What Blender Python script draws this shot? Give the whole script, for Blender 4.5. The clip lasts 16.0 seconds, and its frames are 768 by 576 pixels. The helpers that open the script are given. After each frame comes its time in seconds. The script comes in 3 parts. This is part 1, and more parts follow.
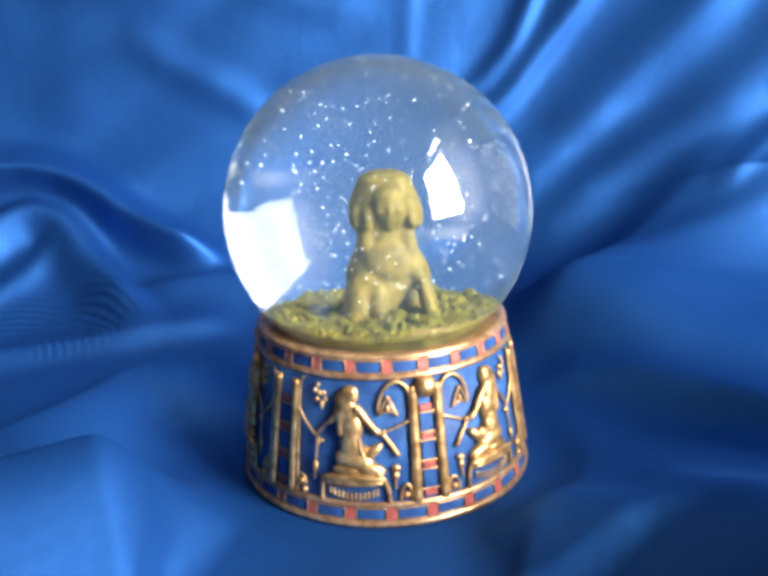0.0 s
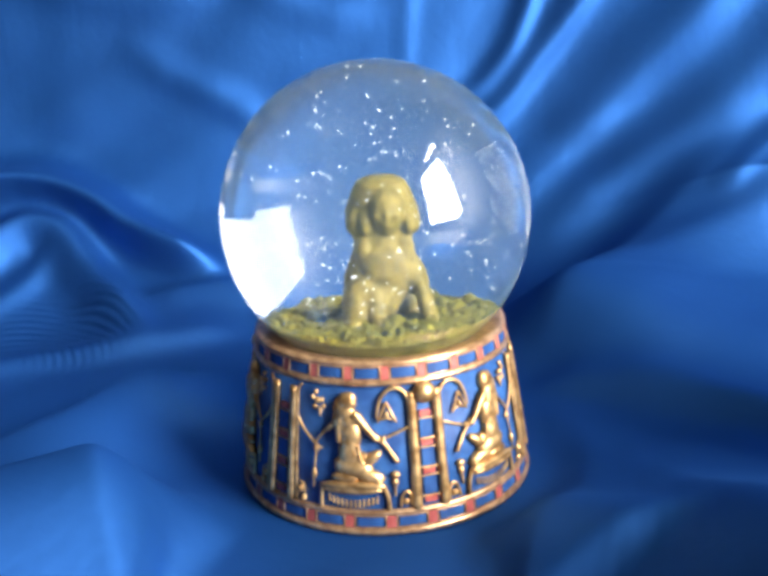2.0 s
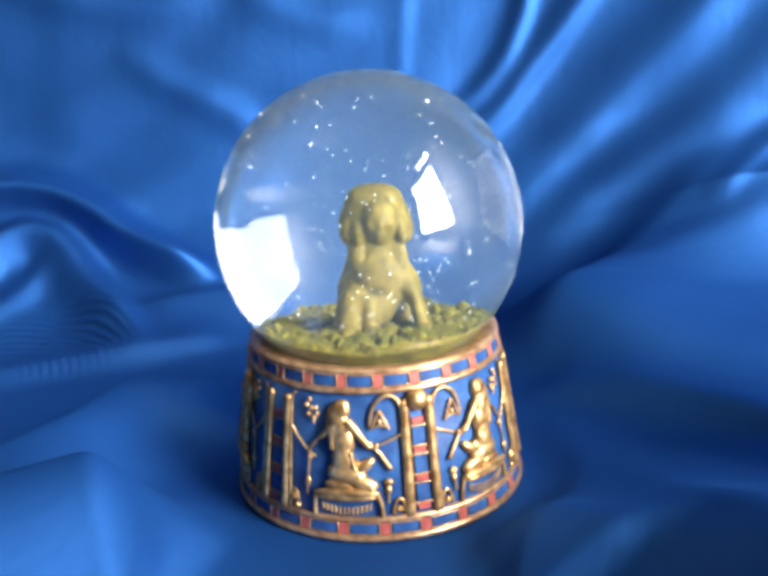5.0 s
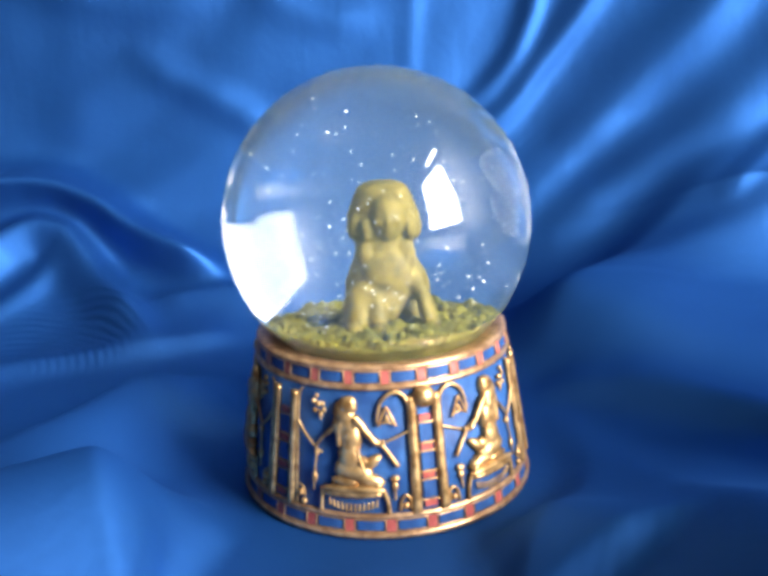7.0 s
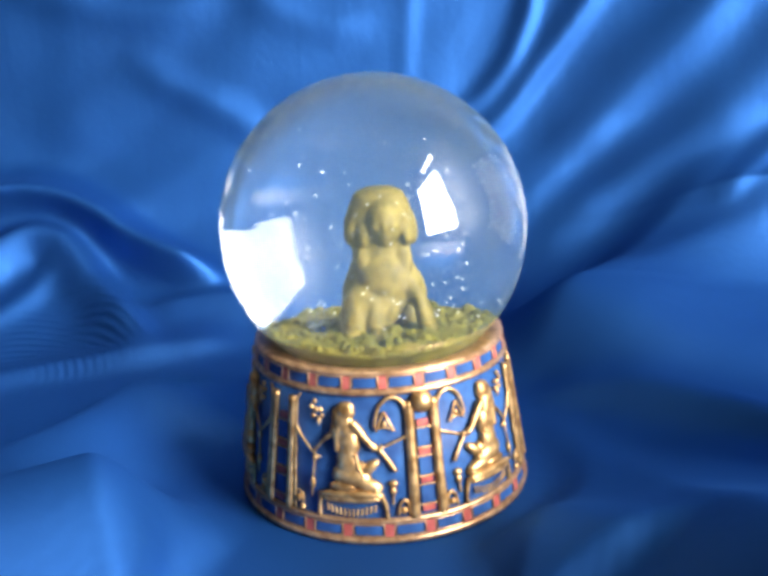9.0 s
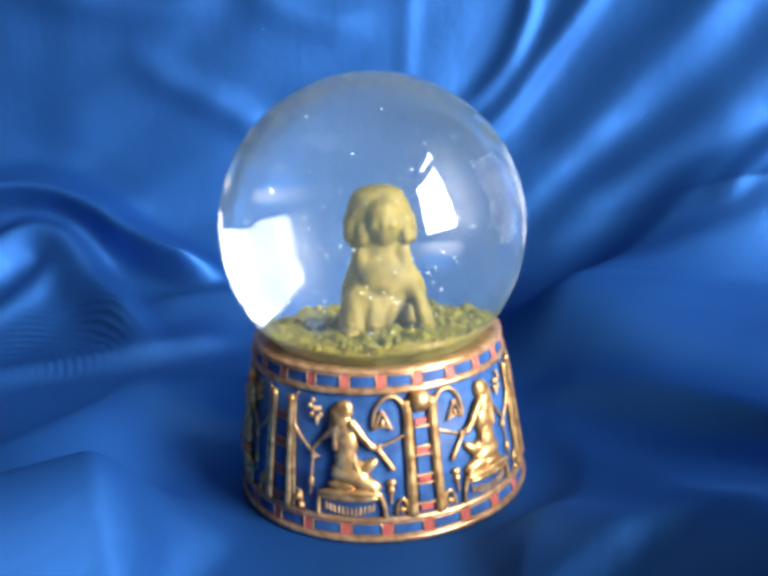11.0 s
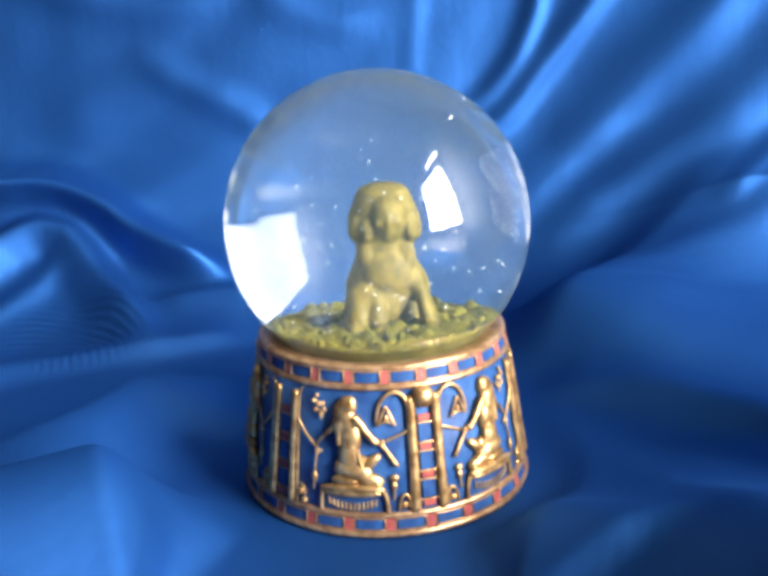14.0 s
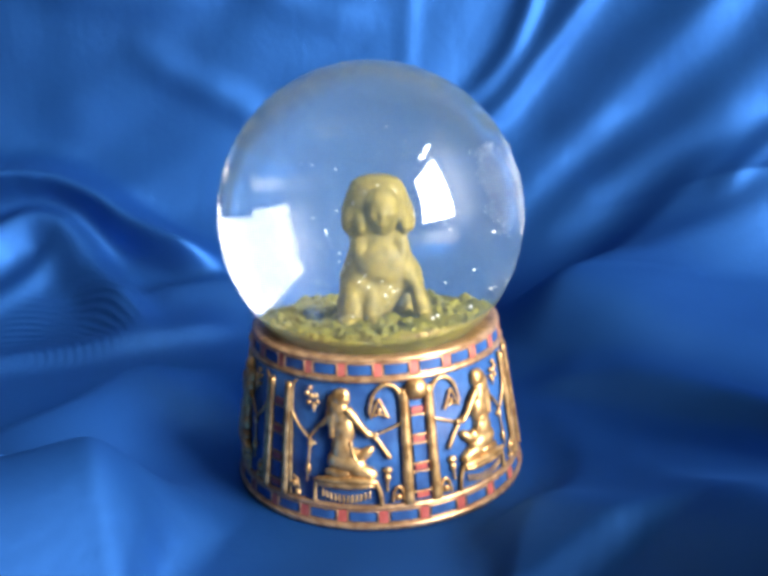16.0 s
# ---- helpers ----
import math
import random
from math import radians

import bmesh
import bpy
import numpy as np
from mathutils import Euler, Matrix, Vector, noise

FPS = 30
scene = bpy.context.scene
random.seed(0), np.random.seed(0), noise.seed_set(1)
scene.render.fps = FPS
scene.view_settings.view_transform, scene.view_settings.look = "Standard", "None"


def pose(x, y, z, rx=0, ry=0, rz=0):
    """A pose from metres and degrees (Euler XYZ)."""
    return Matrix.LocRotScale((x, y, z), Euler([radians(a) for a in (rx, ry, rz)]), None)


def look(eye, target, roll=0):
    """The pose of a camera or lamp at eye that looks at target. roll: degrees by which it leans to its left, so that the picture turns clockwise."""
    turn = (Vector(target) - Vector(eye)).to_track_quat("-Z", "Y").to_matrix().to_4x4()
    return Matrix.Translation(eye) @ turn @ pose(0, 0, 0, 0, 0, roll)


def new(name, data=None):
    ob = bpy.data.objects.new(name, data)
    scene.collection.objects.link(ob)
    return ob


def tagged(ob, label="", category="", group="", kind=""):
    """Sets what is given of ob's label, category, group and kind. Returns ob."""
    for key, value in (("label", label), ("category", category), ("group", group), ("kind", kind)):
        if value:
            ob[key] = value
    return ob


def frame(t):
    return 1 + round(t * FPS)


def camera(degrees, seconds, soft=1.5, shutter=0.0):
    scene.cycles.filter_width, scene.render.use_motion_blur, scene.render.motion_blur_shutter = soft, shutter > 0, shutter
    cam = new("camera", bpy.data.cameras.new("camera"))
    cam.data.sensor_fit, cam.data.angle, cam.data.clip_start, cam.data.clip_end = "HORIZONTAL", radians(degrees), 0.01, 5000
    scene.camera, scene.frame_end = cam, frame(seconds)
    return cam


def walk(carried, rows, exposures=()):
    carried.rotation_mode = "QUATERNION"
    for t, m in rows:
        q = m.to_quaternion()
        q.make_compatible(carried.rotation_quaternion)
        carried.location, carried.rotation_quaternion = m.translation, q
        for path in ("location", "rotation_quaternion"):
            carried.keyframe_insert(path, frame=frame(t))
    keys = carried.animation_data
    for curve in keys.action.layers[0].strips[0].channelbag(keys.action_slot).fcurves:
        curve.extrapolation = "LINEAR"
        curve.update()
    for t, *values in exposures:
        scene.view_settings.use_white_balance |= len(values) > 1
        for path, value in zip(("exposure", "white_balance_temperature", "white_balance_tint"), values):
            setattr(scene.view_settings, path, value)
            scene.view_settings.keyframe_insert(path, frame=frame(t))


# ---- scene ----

# ======== camera ========
cam = camera(46.0, 16.0, soft=4.2)
PATH = [
    (0, pose(-0.00317, -0.23207, 0.1198, 72.944, 1.828, -1.565)),
    (0.5, pose(-0.00272, -0.23165, 0.11921, 73.051, 1.823, -1.651)),
    (1, pose(-0.00208, -0.23192, 0.11924, 73.251, 2.206, -1.609)),
    (1.5, pose(-0.00206, -0.23096, 0.11896, 73.098, 2.201, -1.538)),
    (2, pose(-0.00147, -0.23089, 0.11871, 73.45, 2.483, -1.464)),
    (2.5, pose(-0.00082, -0.23128, 0.11905, 73.629, 2.608, -1.641)),
    (3, pose(-0.00086, -0.23172, 0.11924, 73.674, 2.438, -1.652)),
    (3.5, pose(-0.00028, -0.23174, 0.11884, 73.775, 2.512, -1.664)),
    (4, pose(-4e-05, -0.23245, 0.11941, 73.848, 2.597, -1.588)),
    (6.5, pose(-0.00036, -0.23254, 0.1189, 73.948, 2.249, -1.334)),
    (7, pose(-0.00033, -0.23223, 0.11862, 73.882, 2.345, -1.055)),
    (7.5, pose(-0.00057, -0.23152, 0.11871, 73.86, 2.397, -1.227)),
    (8, pose(-0.00011, -0.23238, 0.11899, 74.046, 2.757, -1.177)),
    (8.5, pose(0.00053, -0.23271, 0.11915, 74.068, 2.719, -1.185)),
    (9, pose(0, -0.23311, 0.11912, 74.163, 2.624, -1.243)),
    (11.5, pose(0.00056, -0.23286, 0.11958, 73.963, 2.407, -1.13)),
    (12, pose(0.00068, -0.23328, 0.119, 74.187, 2.617, -0.932)),
    (12.5, pose(0, -0.23285, 0.11898, 74.182, 2.425, -1.007)),
    (13, pose(0.00095, -0.23348, 0.11912, 74.167, 2.448, -0.941)),
    (13.5, pose(0.00055, -0.23362, 0.11921, 74.102, 2.345, -1.022)),
    (14, pose(0.00051, -0.23425, 0.11883, 74.039, 2.209, -0.78)),
    (14.5, pose(-0.00063, -0.23392, 0.1191, 73.338, 2.136, -0.714)),
    (15, pose(0.00084, -0.23295, 0.11869, 73.243, 2.242, -1.084)),
    (15.5, pose(0.00093, -0.23283, 0.11842, 73.439, 2.03, -1.478)),
    (16, pose(0.00143, -0.23402, 0.11875, 73.548, 2.122, -0.94)),
]
walk(cam, PATH, exposures=[(0, 0.0), (16, 0.0)])

# ======== world and daylight through the window ========
world = bpy.data.worlds.new("sky")
scene.world = world
world.use_nodes = True
wn = world.node_tree.nodes
sky = wn.new("ShaderNodeTexSky")
sky.sky_type = "NISHITA"
sky.sun_disc = False
sky.sun_elevation = radians(38)
sky.sun_rotation = radians(200)
world.node_tree.links.new(sky.outputs["Color"], wn["Background"].inputs["Color"])
wn["Background"].inputs["Strength"].default_value = 0.1

# window opening in the east wall: x = WALL_E, lower light and a small upper light
WALL_E = 1.10
WIN_Y0, WIN_Y1, WIN_Z0, WIN_Z1 = -1.50, -0.58, 0.14, 1.24
TOP_Y0, TOP_Y1, TOP_Z0, TOP_Z1 = -0.98, -0.40, 1.36, 1.56
RADIANCE = 56.0


def window_light(name, y0, y1, z0, z1):
    data = bpy.data.lights.new(name, "AREA")
    data.shape, data.size, data.size_y = "RECTANGLE", y1 - y0, z1 - z0
    data.energy = RADIANCE * math.pi * (y1 - y0) * (z1 - z0)
    data.color = (1.0, 0.985, 0.96)
    ob = new(name, data)
    ob.matrix_world = look((WALL_E + 0.05, (y0 + y1) / 2, (z0 + z1) / 2), (0, (y0 + y1) / 2, (z0 + z1) / 2))
    return ob


window_light("daylight", WIN_Y0, WIN_Y1, WIN_Z0, WIN_Z1)
window_light("daylight_upper", TOP_Y0, TOP_Y1, TOP_Z0, TOP_Z1)


# ======== materials ========
def material(name, color, rough=0.5, metal=0.0, **more):
    m = bpy.data.materials.new(name)
    m.use_nodes = True
    p = m.node_tree.nodes["Principled BSDF"]
    p.inputs["Base Color"].default_value = (*color, 1)
    p.inputs["Roughness"].default_value = rough
    p.inputs["Metallic"].default_value = metal
    for key, value in more.items():
        p.inputs[key.replace("_", " ")].default_value = value
    return m


def mottle(m, color_a, color_b, scale, detail=6.0, bump=0.0, bump_scale=None, bump_dist=0.0005, rough=None, low=0.35, high=0.65):
    """Two colours mixed by noise, and a fine relief."""
    nt = m.node_tree
    p = nt.nodes["Principled BSDF"]
    co = nt.nodes.new("ShaderNodeTexCoord")
    tex = nt.nodes.new("ShaderNodeTexNoise")
    tex.inputs["Scale"].default_value = scale
    tex.inputs["Detail"].default_value = detail
    nt.links.new(co.outputs["Object"], tex.inputs["Vector"])
    ramp = nt.nodes.new("ShaderNodeValToRGB")
    ramp.color_ramp.elements[0].position, ramp.color_ramp.elements[1].position = low, high
    ramp.color_ramp.elements[0].color, ramp.color_ramp.elements[1].color = (*color_a, 1), (*color_b, 1)
    nt.links.new(tex.outputs["Fac"], ramp.inputs["Fac"])
    nt.links.new(ramp.outputs["Color"], p.inputs["Base Color"])
    if rough:
        mr = nt.nodes.new("ShaderNodeMapRange")
        mr.inputs["To Min"].default_value, mr.inputs["To Max"].default_value = rough
        nt.links.new(tex.outputs["Fac"], mr.inputs["Value"])
        nt.links.new(mr.outputs["Result"], p.inputs["Roughness"])
    if bump:
        t2 = nt.nodes.new("ShaderNodeTexNoise")
        t2.inputs["Scale"].default_value = bump_scale or scale * 4
        t2.inputs["Detail"].default_value = 4
        nt.links.new(co.outputs["Object"], t2.inputs["Vector"])
        b = nt.nodes.new("ShaderNodeBump")
        b.inputs["Strength"].default_value = bump
        b.inputs["Distance"].default_value = bump_dist
        nt.links.new(t2.outputs["Fac"], b.inputs["Height"])
        nt.links.new(b.outputs["Normal"], p.inputs["Normal"])
    return m


SATIN = mottle(material("blue_satin", (0.01, 0.1, 0.4), 0.6, 0.0, Specular_IOR_Level=0.0),
               (0.0010, 0.026, 0.140), (0.0022, 0.040, 0.184), 14, bump=0.25, bump_scale=260, bump_dist=0.0006)


def weave_ripples(m, centre, ring, middle, reach):
    """Fine rings pressed into one patch of the fabric."""
    nt = m.node_tree
    geo = nt.nodes.new("ShaderNodeTexCoord")
    away = nt.nodes.new("ShaderNodeVectorMath")
    away.operation = "DISTANCE"
    away.inputs[1].default_value = centre
    nt.links.new(geo.outputs["Object"], away.inputs[0])
    wave = nt.nodes.new("ShaderNodeMath")
    wave.operation = "MULTIPLY"
    wave.inputs[1].default_value = 2 * math.pi / ring
    nt.links.new(away.outputs["Value"], wave.inputs[0])
    sine = nt.nodes.new("ShaderNodeMath")
    sine.operation = "SINE"
    nt.links.new(wave.outputs[0], sine.inputs[0])
    near = nt.nodes.new("ShaderNodeVectorMath")
    near.operation = "DISTANCE"
    near.inputs[1].default_value = middle
    nt.links.new(geo.outputs["Object"], near.inputs[0])
    fade = nt.nodes.new("ShaderNodeMapRange")
    fade.inputs["From Min"].default_value, fade.inputs["From Max"].default_value = reach, reach * 0.4
    nt.links.new(near.outputs["Value"], fade.inputs["Value"])
    both = nt.nodes.new("ShaderNodeMath")
    both.operation = "MULTIPLY"
    nt.links.new(sine.outputs[0], both.inputs[0])
    nt.links.new(fade.outputs["Result"], both.inputs[1])
    bump = nt.nodes.new("ShaderNodeBump")
    bump.inputs["Strength"].default_value, bump.inputs["Distance"].default_value = 0.45, 0.0007
    nt.links.new(both.outputs[0], bump.inputs["Height"])
    p = nt.nodes["Principled BSDF"]
    nt.links.new(p.inputs["Normal"].links[0].from_socket, bump.inputs["Normal"])
    nt.links.new(bump.outputs["Normal"], p.inputs["Normal"])


def drag_lines(m):
    """Long faint creases in the fabric."""
    nt = m.node_tree
    co = nt.nodes.new("ShaderNodeTexCoord")
    mp = nt.nodes.new("ShaderNodeMapping")
    mp.inputs["Rotation"].default_value = (0, radians(24), 0)
    mp.inputs["Scale"].default_value = (70, 30, 9)
    nt.links.new(co.outputs["Object"], mp.inputs["Vector"])
    tex = nt.nodes.new("ShaderNodeTexNoise")
    tex.inputs["Scale"].default_value, tex.inputs["Detail"].default_value = 1.0, 3.0
    tex.inputs["Distortion"].default_value = 0.6
    nt.links.new(mp.outputs["Vector"], tex.inputs["Vector"])
    bump = nt.nodes.new("ShaderNodeBump")
    bump.inputs["Strength"].default_value, bump.inputs["Distance"].default_value = 0.32, 0.0008
    nt.links.new(tex.outputs["Fac"], bump.inputs["Height"])
    p = nt.nodes["Principled BSDF"]
    nt.links.new(p.inputs["Normal"].links[0].from_socket, bump.inputs["Normal"])
    nt.links.new(bump.outputs["Normal"], p.inputs["Normal"])


drag_lines(SATIN)
weave_ripples(SATIN, (-0.142, 0.075, 0.004), 0.0034, (-0.122, 0.108, 0.008), 0.034)


def satin_gloss(m, color, share_of, rough):
    """The coloured lustre of the satin's floating threads over its dyed body."""
    nt = m.node_tree
    p = nt.nodes["Principled BSDF"]
    gloss = nt.nodes.new("ShaderNodeBsdfGlossy")
    gloss.inputs["Color"].default_value = (*color, 1)
    gloss.inputs["Roughness"].default_value = rough
    nt.links.new(p.inputs["Normal"].links[0].from_socket, gloss.inputs["Normal"])
    mix = nt.nodes.new("ShaderNodeMixShader")
    mix.inputs["Fac"].default_value = share_of
    nt.links.new(p.outputs["BSDF"], mix.inputs[1])
    nt.links.new(gloss.outputs["BSDF"], mix.inputs[2])
    nt.links.new(mix.outputs["Shader"], nt.nodes["Material Output"].inputs["Surface"])


satin_gloss(SATIN, (0.038, 0.141, 0.404), 0.63, 0.61)
GOLD = mottle(material("gold_paint", (0.7, 0.4, 0.12), 0.4, 0.8), (0.36, 0.190, 0.068), (0.80, 0.51, 0.22), 380, bump=0.25, bump_scale=900, bump_dist=0.00014, rough=(0.30, 0.45))
COPPER = mottle(material("copper_gold_rim", (0.6, 0.3, 0.12), 0.36, 0.7), (0.38, 0.20, 0.095), (0.74, 0.46, 0.25), 420, bump=0.3, bump_scale=800, bump_dist=0.0002, rough=(0.24, 0.42))
ENAMEL = mottle(material("blue_enamel", (0.012, 0.05, 0.25), 0.55, Specular_IOR_Level=0.3), (0.011, 0.047, 0.165), (0.026, 0.095, 0.270), 220, bump=0.3, bump_scale=700, bump_dist=0.0002)
RED = mottle(material("red_enamel", (0.5, 0.06, 0.04), 0.4), (0.28, 0.050, 0.042), (0.42, 0.105, 0.085), 400, bump=0.2, bump_scale=900, bump_dist=0.0002)
STONE = mottle(material("olive_gold_resin", (0.4, 0.33, 0.07), 0.6, Specular_IOR_Level=0.25), (0.078, 0.060, 0.006), (0.140, 0.104, 0.014), 520, bump=0.5, bump_scale=700, bump_dist=0.0006, rough=(0.5, 0.75))
SOIL = mottle(material("olive_gold_ground", (0.4, 0.33, 0.07), 0.7, Specular_IOR_Level=0.1), (0.058, 0.054, 0.004), (0.112, 0.096, 0.008), 160, bump=0.35, bump_scale=500, bump_dist=0.0006)
FLAKE = material("white_glitter", (0.92, 0.95, 1.0), 0.25, 0.1)
WALLPAINT = mottle(material("wall_paint", (0.1, 0.095, 0.09), 0.8), (0.045, 0.043, 0.04), (0.06, 0.057, 0.054), 1.5, bump=0.1, bump_scale=60)
FLOORWOOD = mottle(material("floor_wood", (0.3, 0.2, 0.12), 0.5), (0.06, 0.057, 0.054), (0.09, 0.085, 0.08), 6, bump=0.1, bump_scale=40)
FRAMEPAINT = mottle(material("window_frame_paint", (0.75, 0.75, 0.73), 0.4), (0.72, 0.72, 0.70), (0.79, 0.79, 0.77), 8)


def clear(name, ior, film=0.0, haze=0.0):
    """Clear glass or water; film: the share of pale blue scatter mixed in to imitate a milky veil of light; haze: the
    share of soft gloss mixed in to imitate a glow round the window's reflection.
    """
    m = bpy.data.materials.new(name)
    m.use_nodes = True
    nt = m.node_tree
    nt.nodes.remove(nt.nodes["Principled BSDF"])
    g = nt.nodes.new("ShaderNodeBsdfGlass")
    g.inputs["IOR"].default_value = ior
    g.inputs["Roughness"].default_value = 0.0
    g.inputs["Color"].default_value = (1, 1, 1, 1)
    last = g.outputs["BSDF"]
    for kind, share_of in (("ShaderNodeBsdfDiffuse", film), ("ShaderNodeBsdfTranslucent", film)):
        if share_of:
            d = nt.nodes.new(kind)
            d.inputs["Color"].default_value = (0.48, 0.80, 1.0, 1)
            mix = nt.nodes.new("ShaderNodeMixShader")
            mix.inputs["Fac"].default_value = share_of
            nt.links.new(last, mix.inputs[1])
            nt.links.new(d.outputs["BSDF"], mix.inputs[2])
            last = mix.outputs["Shader"]
    # blurred gloss added to imitate the soft glow beside the window's reflection
    if haze:
        d = nt.nodes.new("ShaderNodeBsdfGlossy")
        d.inputs["Roughness"].default_value = 0.24
        mix = nt.nodes.new("ShaderNodeMixShader")
        mix.inputs["Fac"].default_value = haze
        nt.links.new(last, mix.inputs[1])
        nt.links.new(d.outputs["BSDF"], mix.inputs[2])
        last = mix.outputs["Shader"]
    nt.links.new(last, nt.nodes["Material Output"].inputs["Surface"])
    return m


# the pale blue scatter imitates the milky veil of light inside the dome
GLASS = clear("clear_glass_with_haze_veil", 1.68, 0.027)
WATER = clear("water_behind_glass", 1.333 / 1.68, haze=0.008)


# ======== mesh helpers ========
def part(name, bm, mat, parent=None, label="", smooth=True):
    """Links a bmesh as one mesh object under a thing or a part."""
    me = bpy.data.meshes.new(name)
    bm.normal_update()
    bm.to_mesh(me)
    bm.free()
    me.materials.append(mat)
    for poly in me.polygons:
        poly.use_smooth = smooth
    ob = new(name, me)
    ob.parent = parent
    return tagged(ob, label)


def share(name, source, parent, m, label=""):
    """Another object on the mesh of source, at the pose m."""
    ob = new(name, source.data)
    ob.parent = parent
    ob.matrix_basis = m
    return tagged(ob, label)


def box(bm, x0, x1, y0, y1, z0, z1):
    made = bmesh.ops.create_cube(bm, size=1)["verts"]
    bmesh.ops.scale(bm, vec=(x1 - x0, y1 - y0, z1 - z0), verts=made)
    bmesh.ops.translate(bm, vec=((x0 + x1) / 2, (y0 + y1) / 2, (z0 + z1) / 2), verts=made)
    return made


def lathe(profile, steps=96, closed=False):
    """A turned body from (radius, height) pairs, bottom to top on its outside."""
    bm = bmesh.new()
    rings = [[bm.verts.new((r * math.sin(2 * math.pi * k / steps), -r * math.cos(2 * math.pi * k / steps), z)) for k in range(steps)] for r, z in profile]
    pairs = list(zip(rings, rings[1:])) + ([(rings[-1], rings[0])] if closed else [])
    for a, b in pairs:
        for k in range(steps):
            bm.faces.new((a[k], a[(k + 1) % steps], b[(k + 1) % steps], b[k]))
    if not closed:
        bm.faces.new(rings[0][::-1])
        bm.faces.new(rings[-1])
    return bm


# ======== the room that closes the place ========
ROOM_W, ROOM_S, ROOM_N, ROOM_H = -2.9, -3.9, 0.32, 2.4


def structure(name, boxes, mat, label):
    bm = bmesh.new()
    for b in boxes:
        box(bm, *b)
    return tagged(part(name, bm, mat, smooth=False), label, kind="structure")


structure("floor", [(ROOM_W - 0.1, WALL_E + 0.2, ROOM_S - 0.1, ROOM_N + 0.1, -0.10, -0.0045)], FLOORWOOD, "plain grey wooden surface under the cloth")
structure("ceiling", [(ROOM_W - 0.1, WALL_E + 0.2, ROOM_S - 0.1, ROOM_N + 0.1, ROOM_H, ROOM_H + 0.1)], WALLPAINT, "plain dark grey painted ceiling")
structure("wall_north", [(ROOM_W, WALL_E, ROOM_N, ROOM_N + 0.1, -0.0045, ROOM_H)], WALLPAINT, "plain dark grey wall behind the blue cloth")
structure("wall_south", [(ROOM_W, WALL_E, ROOM_S - 0.1, ROOM_S, -0.0045, ROOM_H)], WALLPAINT, "plain dark grey wall")
structure("wall_west", [(ROOM_W - 0.1, ROOM_W, ROOM_S - 0.1, ROOM_N + 0.1, -0.0045, ROOM_H)], WALLPAINT, "plain dark grey wall")
E0, E1 = WALL_E, WALL_E + 0.2
structure("wall_east", [
    (E0, E1, ROOM_S - 0.1, WIN_Y0, -0.0045, ROOM_H),
    (E0, E1, TOP_Y1, ROOM_N + 0.1, -0.0045, ROOM_H),
    (E0, E1, WIN_Y0, TOP_Y1, -0.0045, WIN_Z0),
    (E0, E1, WIN_Y1, TOP_Y1, WIN_Z0, WIN_Z1),
    (E0, E1, WIN_Y0, TOP_Y1, WIN_Z1, TOP_Z0),
    (E0, E1, WIN_Y0, TOP_Y0, TOP_Z0, TOP_Z1),
    (E0, E1, WIN_Y0, TOP_Y1, TOP_Z1, ROOM_H),
], WALLPAINT, "dark grey wall with a bright daylit window")


def window_frame(name, y0, y1, z0, z1):
    bm = bmesh.new()
    w = 0.022
    for b in ((y0, y1, z0, z0 + w), (y0, y1, z1 - w, z1), (y0, y0 + w, z0 + w, z1 - w), (y1 - w, y1, z0 + w, z1 - w)):
        box(bm, E0 + 0.004, E0 + 0.04, *b)
    return tagged(part(name, bm, FRAMEPAINT, smooth=False), "white painted window frame full of daylight", kind="structure")


window_frame("window_1", WIN_Y0, WIN_Y1, WIN_Z0, WIN_Z1)
window_frame("window_2", TOP_Y0, TOP_Y1, TOP_Z0, TOP_Z1)

# ======== the blue satin cloth ========
BEND, BEND_R, BEND_A = 0.085, 0.10, radians(78)
X_HALF, S_NEAR, S_FAR, STEP = 0.28, -0.34, 0.38, 0.0015
gx, gs = np.meshgrid(np.arange(-X_HALF, X_HALF + STEP, STEP), np.arange(S_NEAR, S_FAR + STEP, STEP))
height = np.zeros_like(gx)


def curve_points(points, per=14):
    """A smooth line through a few points (Catmull-Rom), in metres."""
    p = np.array(points, float) / 1000.0
    p = np.vstack([2 * p[0] - p[1], p, 2 * p[-1] - p[-2]])
    out = []
    for i in range(1, len(p) - 2):
        for t in np.linspace(0, 1, per, endpoint=False):
            a, b, c, d = p[i - 1:i + 3]
            out.append(0.5 * (2 * b + (c - a) * t + (2 * a - 5 * b + 4 * c - d) * t * t + (3 * b - a - 3 * c + d) * t ** 3))
    out.append(p[-2])
    return np.array(out)


